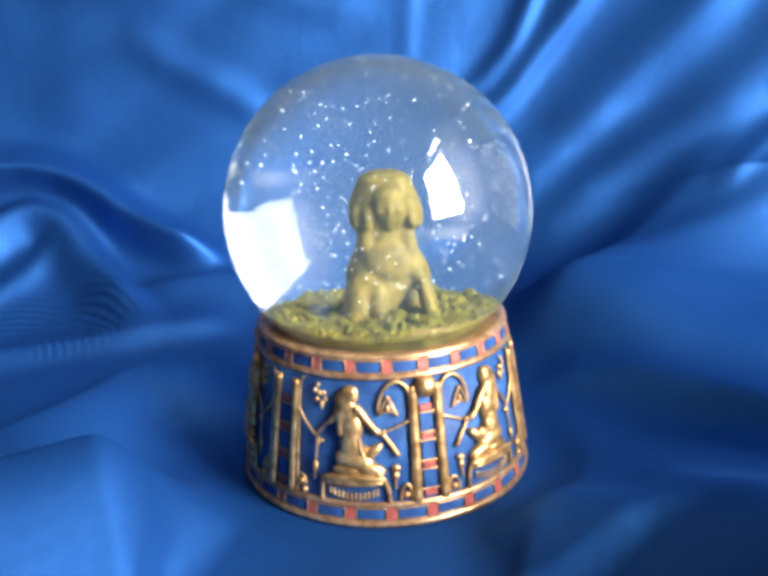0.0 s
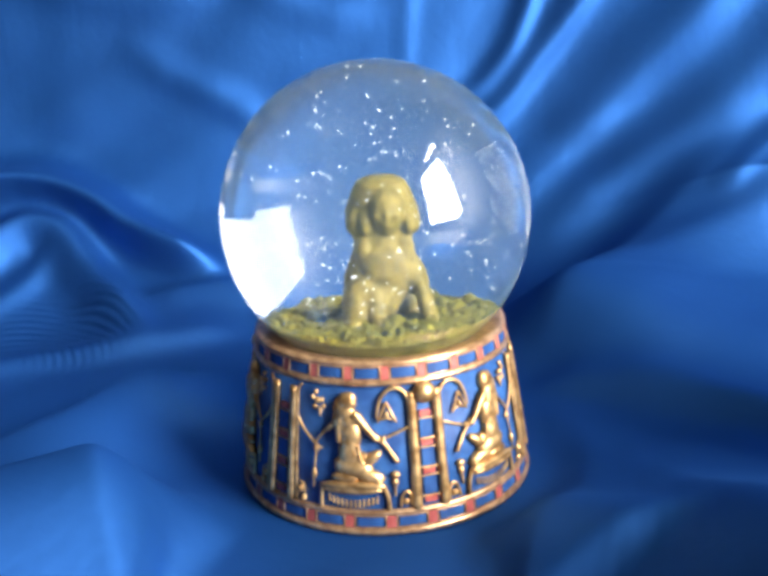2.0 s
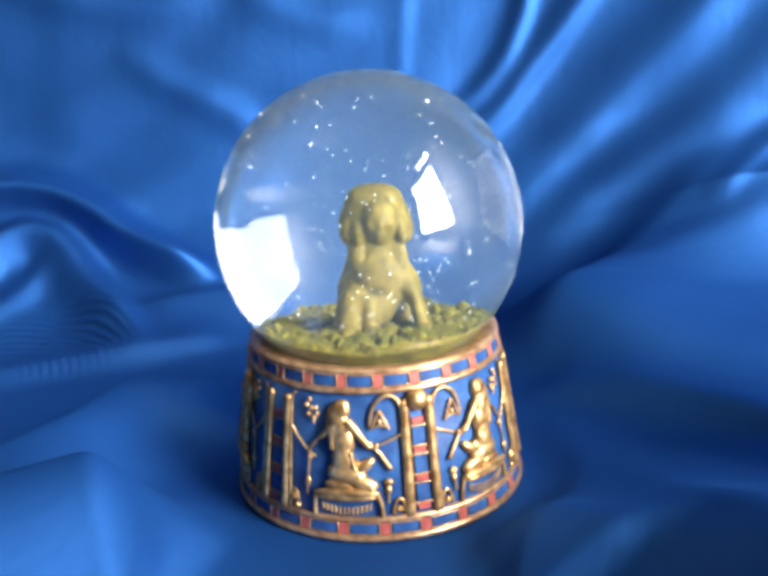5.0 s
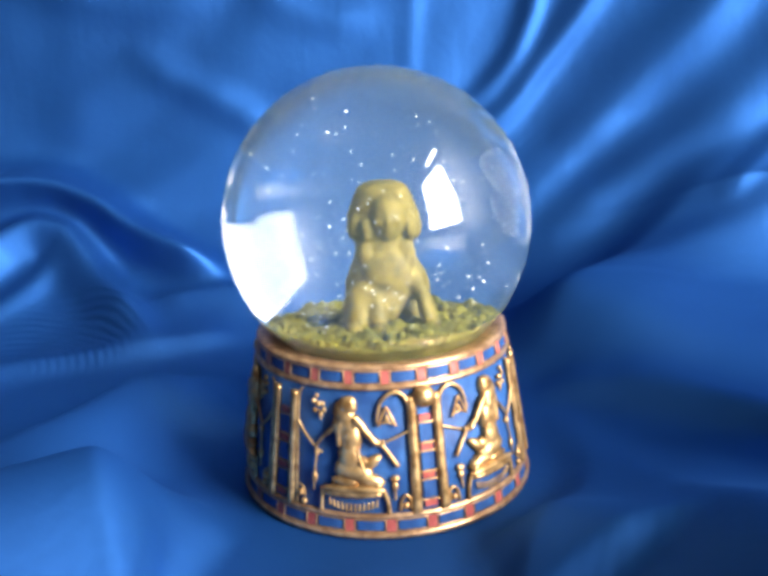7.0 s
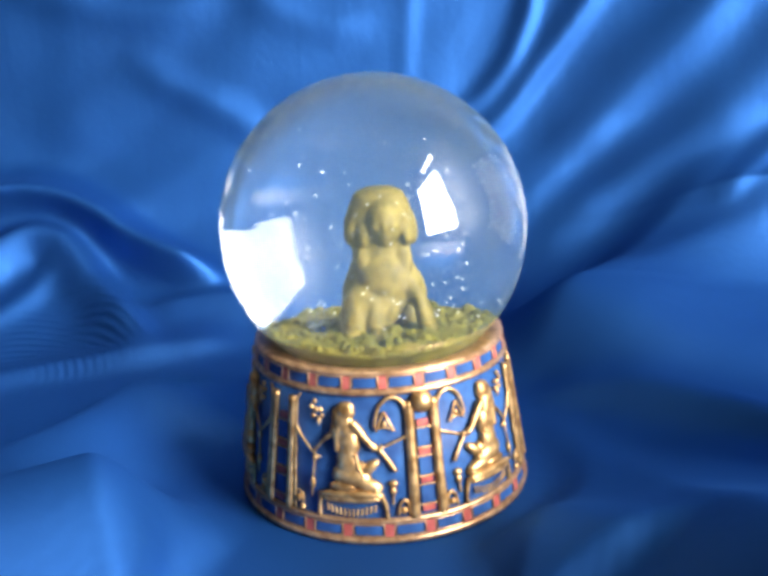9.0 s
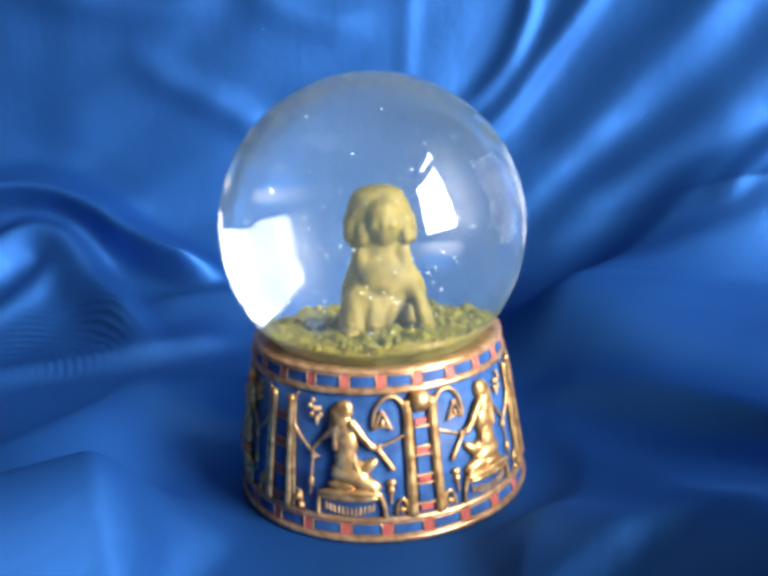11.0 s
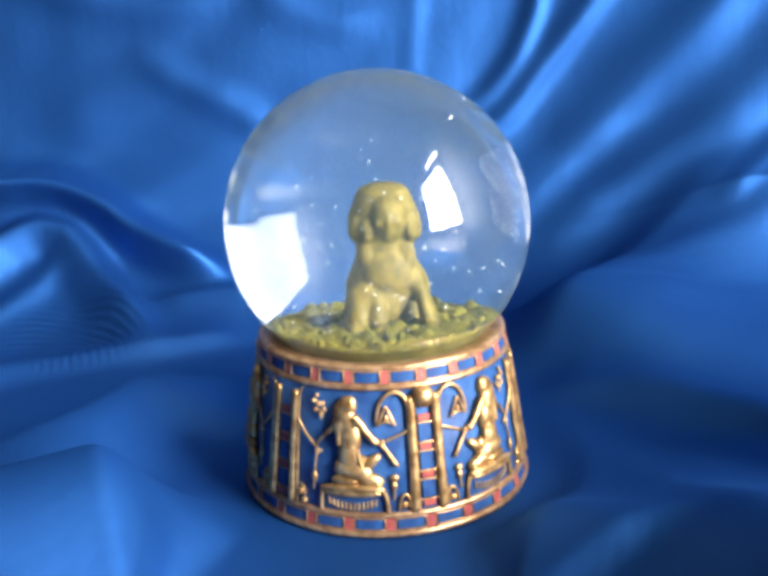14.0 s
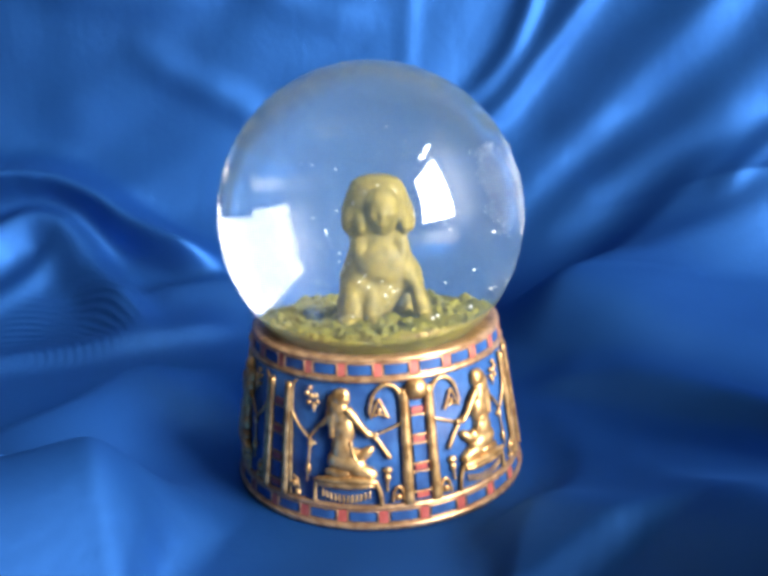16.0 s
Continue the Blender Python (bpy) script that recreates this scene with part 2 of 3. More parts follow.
def along_line(points):
    """For each place of the cloth: its distance from a smooth line of (x, s) in mm, its side of it and its share along it."""
    line = curve_points(points)
    best = np.full(gx.shape, 1e9)
    side = np.zeros_like(gx)
    along = np.zeros_like(gx)
    length = np.r_[0, np.cumsum(np.hypot(*np.diff(line, axis=0).T))]
    for i in range(len(line) - 1):
        (ax, ay), (bx, by) = line[i], line[i + 1]
        dx, dy = bx - ax, by - ay
        n2 = dx * dx + dy * dy + 1e-12
        t = np.clip(((gx - ax) * dx + (gs - ay) * dy) / n2, 0, 1)
        ex, ey = gx - ax - t * dx, gs - ay - t * dy
        d2 = ex * ex + ey * ey
        near = d2 < best
        best = np.where(near, d2, best)
        side = np.where(near, dx * ey - dy * ex, side)
        along = np.where(near, (length[i] + t * math.sqrt(n2)) / length[-1], along)
    return np.sqrt(best), side, along


def ease(a):
    a = np.clip(a, 0, 1)
    return a * a * (3 - 2 * a)


def fold(high, left, right, *points, start=0.0, end=0.0, power=2.0):
    """Raises the cloth by high mm along a line: left and right are the widths of its two flanks, start and end the share of its length over which it fades."""
    global height
    d, side, along = along_line(points)
    h = np.exp(-(d / (np.where(side > 0, left, right) / 1000.0)) ** power)
    if start:
        h = h * ease(along / start)
    if end:
        h = h * ease((1 - along) / end)
    height = height + high / 1000.0 * h


def ramp(high, wide, *points, start=0.0, reach=0.25):
    """Lifts the cloth on the left of a line by high mm (one number, or one for each place) over a slope wide mm across, and lets it down again over reach metres."""
    global height
    d, side, along = along_line(points)
    d = np.where(side > 0, d, -d)
    h = ease(d * 1000.0 / wide + 1.0) * np.exp(-(np.clip(d, 0, None) / reach) ** 2)
    if start:
        h = h * ease(along / start)
    for n in range(3):
        for axis in (0, 1):
            wide_h = np.pad(h, [(4, 4) if k == axis else (0, 0) for k in (0, 1)], mode="edge")
            h = sum(np.roll(wide_h, -k, axis).take(range(h.shape[axis]), axis) for k in range(9)) / 9.0
    height = height + high / 1000.0 * h


# two round folds and the sweep below them, on the shaded side
fold(17, 9, 7, (-205, 190), (-176, 195), (-164, 195), (-151, 195), (-136, 191), (-120, 181), (-107, 169), (-91, 157), (-76, 148), (-64, 143), (-51, 139), end=0.2)
fold(11, 7, 12, (-205, 136), (-173, 159), (-162, 168), (-150, 174), (-139, 172), (-131, 164), (-121, 149), (-108, 130), (-95, 110), (-84, 88), end=0.25)
fold(4, 7, 8, (-139, 165), (-144, 150), (-155, 134), (-172, 118), start=0.3)
fold(8, 8, 18, (-112, 122), (-98, 126), (-84, 129), (-68, 131), (-47, 132), start=0.5)
fold(6, 14, 8, (-180, 62), (-148, 73), (-140, 80), (-107, 91), (-72, 103), (-46, 111), end=0.2)
fold(14, 13, 26, (-150, -36), (-116, -16), (-97, 4), (-89, 16), (-80, 36), (-66, 56), (-47, 68), end=0.3)
fold(31, 19, 34, (-150, -98), (-120, -78), (-90, -60), (-71, -49), (-58, -44), (-49, -43), (-38, -46), end=0.24)
# fan of folds behind, on the lit side
fold(0.8, 4, 5, (24, 310), (20, 265), (18, 244), (15, 219), end=0.3)
fold(3.2, 5, 5, (84, 310), (77, 283), (74, 268), (70, 257), (64, 245), (54, 233), (45, 226), (30, 216), end=0.3)
fold(3.9, 6, 7, (128, 310), (108, 282), (97, 267), (88, 255), (74, 238), (63, 224), (51, 213), (36, 196), end=0.25)
fold(6.5, 12, 15, (192, 308), (165, 279), (152, 267), (138, 252), (120, 236), (102, 217), (85, 199), (71, 185), (57, 173), (40, 158), end=0.2)
fold(6.5, 17, 15, (230, 286), (195, 256), (179, 242), (159, 221), (136, 201), (113, 185), (89, 171), (70, 159), (56, 149), end=0.2)
fold(10, 50, 16, (170, 220), (158, 196), (142, 171), (111, 132), (80, 92), (58, 65), (46, 51), start=0.35, end=0.2)
fold(2.0, 6, 8, (190, 206), (163, 182), (146, 158), (138, 135), start=0.3, end=0.3)
# the heap that rises towards the window, with a crease at its foot and a swell in front
rise = 21 * np.clip((gs - 0.0) / 0.09, 0, 1)
ramp(rise, 26, (40, 118), (51, 108), (66, 76), (84, 46), (92, 16), (104, -18), (125, -50), start=0.2)
fold(6, 12, 7, (42, 49), (65, 37), (79, 28), (96, 14), (115, -5), start=0.3)
fold(8, 14, 28, (12, -50), (24, -48), (33, -49), (40, -54), (45, -62), (48, -74), start=0.5, end=0.2)
fold(34, 74, 40, (44, -118), (62, -112), (90, -107), (120, -102), (170, -94), start=0.3)
# unseen high fold out of view on the right, added as a shadow caster
fold(50, 24, 24, (190, -40), (168, -60), (152, -76), (142, -88), start=0.2, end=0.1)
# high on the shaded side
fold(3, 7, 9, (-115, 258), (-91, 245), (-69, 233), (-49, 220), (-36, 208), start=0.3, end=0.3)
fold(3, 8, 10, (-170, 300), (-147, 290), (-119, 280), (-90, 277), (-50, 282), start=0.2, end=0.3)
fold(2.2, 8, 10, (-60, 296), (-40, 276), (-15, 266), (10, 268), start=0.3, end=0.3)

# the hanging part comes forward towards the window's side
forward = np.clip((gs - 0.09) / 0.07, 0, 1)
height = height - 0.06 * ease((gs - 0.186) / 0.03) * 0.03 * np.log1p(np.exp(-(gx + 0.03) / 0.03))
height = height + 0.30 * forward * 0.02 * np.log1p(np.exp((gx - 0.075) / 0.02))

# fine unevenness of the fabric
wob = np.zeros_like(gx)
for k in range(26):
    ang, wave, ph = random.uniform(0, math.pi), random.uniform(0.02, 0.09), random.uniform(0, 6.28)
    wob += np.sin((gx * math.cos(ang) + gs * math.sin(ang)) * 2 * math.pi / wave + ph + 1.5 * np.sin(gx * 31 + k) + 1.5 * np.sin(gs * 27 + 2 * k)) * wave
height = height + wob * 0.0022
# flat under the globe's foot
foot = np.clip((np.hypot(gx, gs) - 0.0425) / 0.015, 0, 1)
foot = foot * foot * (3 - 2 * foot)
height = height * foot - 0.0004 * (1 - foot)
height = np.where(gs < BEND, np.maximum(height, -0.0030), height)


def cloth():
    a = np.clip((gs - BEND) / BEND_R, 0, BEND_A)
    extra = np.clip(gs - BEND - BEND_R * BEND_A, 0, None)
    y = np.where(gs < BEND, gs, BEND + BEND_R * np.sin(a)) + extra * math.cos(BEND_A)
    z = np.where(gs < BEND, 0, BEND_R * (1 - np.cos(a))) + extra * math.sin(BEND_A)
    y, z = y - np.sin(a) * height, z + np.cos(a) * height
    verts = np.stack([gx, y, z], -1).reshape(-1, 3)
    rows, cols = gx.shape
    i = np.arange(rows * cols).reshape(rows, cols)
    faces = np.stack([i[:-1, :-1], i[:-1, 1:], i[1:, 1:], i[1:, :-1]], -1).reshape(-1, 4)
    me = bpy.data.meshes.new("satin_cloth")
    me.from_pydata(verts.tolist(), [], faces.tolist())
    me.polygons.foreach_set("use_smooth", [True] * len(me.polygons))
    me.materials.append(SATIN)
    ob = new("satin_cloth", me)
    thick = ob.modifiers.new("thickness", "SOLIDIFY")
    thick.thickness, thick.offset = 0.0005, -1
    return tagged(ob, "royal blue satin cloth in soft folds under the snow globe", "cloth")


cloth()

# ======== the snow globe ========
GLOBE_Z, GLOBE_R, INNER_R = 0.0696, 0.0400, 0.0386
FOOT_R, TOP_R, BASE_H = 0.0394, 0.0330, 0.0421
globe = new("snow_globe")
tagged(globe, "glass snow globe on a blue and gold Egyptian relief base", "snow globe")


def wall_r(z):
    return FOOT_R - (FOOT_R - TOP_R) * z / BASE_H


def on_base(angle, z, out=0.0):
    """A place on the tapered wall of the base: degrees round it from the front, height and outward distance in mm."""
    a, z = radians(angle), z / 1000.0
    r = wall_r(z) + out / 1000.0
    return Vector((r * math.sin(a), -r * math.cos(a), z))


def base_axes(angle):
    a = radians(angle)
    out = Vector((math.sin(a), -math.cos(a), 0.165)).normalized()
    across = Vector((math.cos(a), math.sin(a), 0))
    return across, out.cross(across).normalized(), out


def stroke(bm, points, radius, out=0.25, sides=6, flat=0.8):
    """A raised bead along (angle, z) points on the base wall; radius in mm, or one for each point."""
    pts = [p for p in points]
    if not hasattr(radius, "__len__"):
        radius = [radius] * len(pts)
    fine = []
    n = len(pts)
    for i in range(n - 1):
        for t in np.linspace(0, 1, 5, endpoint=False):
            p0, p1, p2, p3 = pts[max(i - 1, 0)], pts[i], pts[i + 1], pts[min(i + 2, n - 1)]
            q = [0.5 * (2 * b + (c - a) * t + (2 * a - 5 * b + 4 * c - d) * t * t + (3 * b - a - 3 * c + d) * t ** 3) for a, b, c, d in zip(p0, p1, p2, p3)]
            fine.append((q[0], q[1], radius[i] * (1 - t) + radius[i + 1] * t))
    fine.append((*pts[-1], radius[-1]))
    places = [on_base(a, z, out) for a, z, r in fine]
    rings = []
    for i, (a, z, r) in enumerate(fine):
        along = (places[min(i + 1, len(places) - 1)] - places[max(i - 1, 0)]).normalized()
        outward = base_axes(a)[2]
        sidew = along.cross(outward).normalized()
        rings.append([bm.verts.new(places[i] + (sidew * math.cos(k * 2 * math.pi / sides) + outward * flat * math.sin(k * 2 * math.pi / sides)) * r / 1000.0) for k in range(sides)])
    for a, b in zip(rings, rings[1:]):
        for k in range(sides):
            bm.faces.new((a[k], a[(k + 1) % sides], b[(k + 1) % sides], b[k]))
    bm.faces.new(rings[0][::-1])
    bm.faces.new(rings[-1])


def lump(bm, angle, z, wide, tall, deep, turn=0.0, out=0.1, fine=2):
    """A rounded raised lump on the base wall, sizes in mm, leaning by turn degrees."""
    made = bmesh.ops.create_icosphere(bm, subdivisions=fine, radius=1)["verts"]
    across, up, outward = base_axes(angle)
    c, s = math.cos(radians(turn)), math.sin(radians(turn))
    across, up = across * c + up * s, up * c - across * s
    m = Matrix((across * wide / 1000, up * tall / 1000, outward * deep / 1000)).transposed()
    at = on_base(angle, z, out)
    for v in made:
        v.co = at + m @ v.co


def tile(bm, a0, a1, z0, z1, out, deep=0.5, cuts=1):
    """A slightly curved block on the base wall, with bevelled front."""
    rows = []
    for k in range(cuts + 1):
        a = a0 + (a1 - a0) * k / cuts
        rows.append([bm.verts.new(on_base(a, z, o)) for z, o in ((z0, out - deep), (z0 + 0.12, out), (z1 - 0.12, out), (z1, out - deep))])
    for a, b in zip(rows, rows[1:]):
        for k in range(3):
            bm.faces.new((a[k], b[k], b[k + 1], a[k + 1]))
    bm.faces.new(rows[0])
    bm.faces.new(rows[-1][::-1])


def mirrored(bm):
    """The same mesh mirrored from one side of the front to the other."""
    b2 = bm.copy()
    for v in b2.verts:
        v.co.x = -v.co.x
    bmesh.ops.reverse_faces(b2, faces=b2.faces[:])
    return b2


def base_body():
    k = 0.0006
    part("base", lathe([(0.0379, 0.0), (FOOT_R - k, 0.0006), (TOP_R - k, 0.0409), (TOP_R - 0.002, 0.0407), (0.020, 0.0402)]), ENAMEL, globe, "dark blue enamelled tapered base")
    part("rim", lathe([(0.0276, 0.0404), (TOP_R + 0.0001, 0.0408), (TOP_R + 0.0004, 0.0412), (TOP_R + 0.0002, 0.0418), (TOP_R - 0.0008, 0.0421), (0.0308, 0.0418), (0.0286, 0.0414), (0.0276, 0.0410)], closed=True), COPPER, globe, "worn copper gold rim under the glass")

    def hoop(name, z, half, out):
        r0, r1 = wall_r((z - half) / 1000), wall_r((z + half) / 1000)
        return part(name, lathe([(r0 - 0.0012, (z - half) / 1000), (r0 + out / 2000, (z - half) / 1000), ((r0 + r1) / 2 + out / 1000, z / 1000), (r1 + out / 2000, (z + half) / 1000), (r1 - 0.0012, (z + half) / 1000)], closed=True), COPPER, globe, "copper gold band")

    upper = hoop("upper_hoop", 36.9, 0.62, 0.35)
    lower = hoop("lower_hoop", 5.5, 0.62, 0.40)
    hoop("foot_hoop", 0.75, 0.72, 0.45)
    for z0, z1, name, band in ((37.6, 40.9, "upper_red_tile", upper), (1.6, 4.8, "lower_red_tile", lower)):
        bm = bmesh.new()
        tile(bm, -1.6, 1.6, z0, z1, 0.05, cuts=2)
        first = part(name, bm, RED, band, smooth=False)
        bm = bmesh.new()
        tile(bm, 2.8, 12.2, z0 + 0.35, z1 - 0.35, -0.1, cuts=4)
        blue = part(name.replace("red", "blue"), bm, ENAMEL, band, smooth=False)
        bm = bmesh.new()
        for a in (-2.0, 2.0):
            stroke(bm, [(a, z0 - 0.1), (a, z1 + 0.1)], 0.2, 0.05)
        for z in (z0 + 0.2, z1 - 0.2):
            stroke(bm, [(2.0, z), (7.5, z), (13.0, z)], 0.2, 0.0)
        edge = part(name.replace("red_tile", "gold_edging"), bm, COPPER, band)
        for k in range(24):
            m = pose(0, 0, 0, 0, 0, 0.5 + 15 * k)
            for ob in (first, blue, edge):
                if k == 0:
                    ob.matrix_basis = m
                else:
                    share(ob.name, ob, band, m)


base_body()


def pillar():
    """A ladder of tiles between two gilded posts with a ball on top, built at the front of the base."""
    made = []
    for a in (-5.2, 5.2):
        bm = bmesh.new()
        stroke(bm, [(a * 1.03, 6.0), (a, 15), (a, 25), (a, 34.5)], 1.25, 0.2, flat=0.6)
        made.append(part("pillar_post", bm, GOLD, globe))
    bm = bmesh.new()
    lump(bm, 0, 34.2, 2.8, 2.7, 2.2, 0, 0.6, 3)
    made.append(part("gold_ball", bm, GOLD, globe, "smooth gold ball over a pillar"))
    z = 7.0
    for k in range(7):
        tall = 1.6 if k % 2 == 0 else 5.2
        bm = bmesh.new()
        if k % 2 == 0:
            tile(bm, -2.3, 2.3, z, z + tall, 0.15, cuts=2)
        else:
            tile(bm, -2.4, 2.4, z + 0.3, z + tall - 0.3, 0.05, cuts=2)
        made.append(part("red_rung" if k % 2 == 0 else "blue_inlay", bm, RED if k % 2 == 0 else ENAMEL, globe, smooth=False))
        z += tall + 0.1
    for k in (1, 3, 5):
        bm = bmesh.new()
        zz = 7.0 + 1.7 * ((k + 1) // 2) + 5.3 * ((k - 1) // 2)
        for z in (zz + 0.1, zz + 5.0):
            stroke(bm, [(-4.4, z), (0, z), (4.4, z)], 0.22, 0.1)
        made.append(part("rung_edging", bm, GOLD, globe))
    return made


def panel():
    """The raised ornaments of one panel, centred on the front of the base: (name, material, mesh) for each."""
    out = []

    def add(name, mat, draw, label=""):
        bm = bmesh.new()
        draw(bm)
        out.append((name, mat, bm, label))

    def kneeling(bm):
        lump(bm, 0.5, 33.2, 1.7, 1.8, 1.3)
        lump(bm, 1.8, 32.3, 1.0, 1.1, 1.1)
        lump(bm, -0.6, 32.4, 2.5, 2.6, 1.5)
        lump(bm, -1.6, 30.0, 2.8, 4.2, 1.5, 12)
        lump(bm, -3.0, 27.4, 2.3, 3.2, 1.5, 14)
        lump(bm, -0.2, 28.0, 2.3, 3.2, 1.6)
        lump(bm, -2.0, 26.8, 2.2, 4.6, 1.4, 6)
        lump(bm, 1.8, 28.4, 2.0, 1.9, 1.4)
        lump(bm, 0.4, 25.0, 3.0, 5.2, 1.5, 2)
        lump(bm, 0.2, 20.0, 2.9, 4.6, 1.6)
        lump(bm, 0.2, 22.4, 2.6, 3.6, 1.55)
        lump(bm, -0.6, 17.2, 3.4, 3.0, 1.6)
        lump(bm, 2.4, 16.6, 4.6, 2.6, 1.7, -8)
        lump(bm, 6.6, 15.0, 4.8, 1.8, 1.6, -14)
        lump(bm, 8.2, 18.8, 1.4, 3.4, 1.4, -52)
        lump(bm, 5.2, 18.4, 2.4, 2.2, 1.2, -40)
        lump(bm, -1.2, 14.2, 3.8, 1.5, 1.5)
        stroke(bm, [(2.2, 30.0), (5.0, 28.2), (7.6, 26.0), (11.2, 23.6)], [1.3, 1.1, 0.9, 0.7], 0.8)
        stroke(bm, [(11.0, 23.6), (14.0, 24.0)], [0.6, 0.7], 0.5)
        stroke(bm, [(-3.0, 28.6), (-5.5, 27.2), (-8.4, 25.6)], [0.9, 0.7, 0.55], 0.5)
        stroke(bm, [(3.6, 22.5), (4.6, 19.5), (6.4, 17.0)], [0.4, 0.45, 0.4], 1.2)
        stroke(bm, [(-2.6, 30.5), (-3.6, 26.5), (-3.4, 23.0)], [0.6, 0.8, 0.7], 1.0)
        lump(bm, 10.6, 13.6, 1.6, 0.8, 1.4, -10)

    add("relief_figure", GOLD, kneeling, "plain gold kneeling relief figure")
    add("relief_staff", GOLD, lambda bm: stroke(bm, [(10.3, 24.9), (14.6, 21.7), (18.4, 17.8)], [0.35, 0.5, 0.6], 0.35))
    add("relief_cord", GOLD, lambda bm: stroke(bm, [(14.7, 24.0), (19.5, 25.2), (24.2, 26.4)], 0.32, 0.2))

    def arch(bm):
        stroke(bm, [(10.9, 28.6), (11.6, 31.2), (13.4, 34.0), (17.6, 35.7), (21.8, 34.8), (23.8, 31.6), (24.0, 25), (23.6, 15), (23.4, 6.6)], [0.3, 0.4, 0.45, 0.5, 0.5, 0.5, 0.5, 0.5, 0.5], 0.2)

    add("relief_arch", GOLD, arch)

    def triangle(bm):
        stroke(bm, [(14.8, 32.4), (13.0, 30.0), (11.4, 27.7)], 0.36, 0.2)
        stroke(bm, [(14.8, 32.4), (16.6, 30.0), (18.4, 27.6)], 0.36, 0.2)
        stroke(bm, [(12.4, 28.2), (15.0, 28.6), (17.0, 28.2)], 0.25, 0.1)
        lump(bm, 14.9, 29.4, 0.5, 0.9, 0.4)

    add("relief_triangle", GOLD, triangle)

    def left_rod(bm):
        stroke(bm, [(-21.6, 6.4), (-22.2, 15), (-22.4, 25), (-22.4, 33.5), (-20.5, 35.6)], [0.42, 0.42, 0.42, 0.42, 0.3], 0.2)

    add("relief_rod", GOLD, left_rod)

    def branch(bm):
        stroke(bm, [(-22.2, 27.2), (-19.0, 24.6), (-13.5, 21.5), (-10.7, 20.6)], [0.45, 0.45, 0.4, 0.3], 0.2)
        stroke(bm, [(-13.6, 22.0), (-8.8, 25.7), (-3.9, 28.5)], [0.35, 0.4, 0.5], 0.25)
        lump(bm, -13.2, 20.4, 0.7, 1.0, 0.6)
        stroke(bm, [(-13.4, 19.5), (-14.0, 15.0), (-14.3, 10.6)], [0.3, 0.35, 0.25], 0.15)
        lump(bm, -14.0, 14.0, 0.75, 1.5, 0.6)

    add("relief_branch", GOLD, branch)

    def flower(bm):
        lump(bm, -13.0, 32.2, 0.8, 0.8, 0.6)
        for da, dz in ((-2.2, 0.6), (2.0, 0.2), (-0.8, 2.0), (1.2, -2.4), (-1.4, -1.6), (2.6, -1.3)):
            lump(bm, -13.0 + da, 32.2 + dz, 0.55, 0.7, 0.5)
        stroke(bm, [(-12.6, 31.0), (-11.6, 28.4)], 0.25, 0.1)

    add("relief_flower", GOLD, flower)

    def seat(bm):
        lump(bm, 1.4, 12.3, 8.6, 1.25, 1.5, 1)
        lump(bm, 1.4, 11.2, 7.6, 1.2, 1.2, 1)
        stroke(bm, [(-10.3, 12.2), (-10.7, 9), (-10.6, 6.3)], [0.6, 0.5, 0.55], 0.3)
        stroke(bm, [(12.4, 12.4), (14.1, 9.5), (14.6, 6.3)], [0.7, 0.55, 0.55], 0.3)

    add("relief_stool", GOLD, seat, "gold relief stool with a fringe")

    def fringe(bm):
        for k in range(12):
            a = -7.6 + 18.0 * k / 11
            z = 8.9 - 1.2 * (1 - ((a - 1.4) / 9.2) ** 2)
            stroke(bm, [(a, z + 0.9), (a * 0.96, z - 0.9)], [0.22, 0.36], 0.2)

    add("relief_fringe", GOLD, fringe)

    def scroll(bm):
        lump(bm, -20.0, 9.4, 0.9, 1.1, 0.8)
        lump(bm, -18.4, 7.4, 0.9, 0.9, 0.7)
        stroke(bm, [(-20.6, 11.4), (-18.6, 10.6), (-18.0, 8.6)], 0.35, 0.2)

    add("relief_scroll", GOLD, scroll)

    def scroll_b(bm):
        stroke(bm, [(18.6, 6.9), (19.2, 9.4), (21.0, 10.6), (22.4, 9.4), (22.6, 7.0)], 0.38, 0.2)
        lump(bm, 20.7, 8.0, 0.9, 0.9, 0.7)

    add("relief_scroll", GOLD, scroll_b)

    def vase(bm):
        lump(bm, 17.2, 14.8, 1.2, 0.9, 0.8)
        lump(bm, 17.1, 13.0, 0.8, 1.2, 0.7)
        stroke(bm, [(17.0, 12.4), (16.8, 9.6)], 0.32, 0.2)

    add("relief_vase", GOLD, vase)
    return out


def dress_base():
    first = pillar()
    for k in range(6):
        m = pose(0, 0, 0, 0, 0, 15.5 + 60 * k)
        for ob in first:
            if k == 0:
                ob.matrix_basis = m
            elif k % 2 == 0 or "ball" not in ob.name:
                share(ob.name, ob, globe, m, ob.get("label", ""))
    stools = {}
    for name, mat, bm, label in panel():
        b2 = mirrored(bm)
        for mesh, start in ((bm, -14.5), (b2, 45.5)):
            one = None
            for k in range(3):
                turn = pose(0, 0, 0, 0, 0, start + 120 * k)
                under, m = globe, turn
                if name == "relief_fringe":
                    under, m = stools[start + 120 * k], Matrix()
                if one is None:
                    made = one = part(name, mesh, mat, under, label)
                    one.matrix_basis = m
                else:
                    made = share(name, one, under, m, label)
                if name == "relief_stool":
                    stools[start + 120 * k] = made


dress_base()


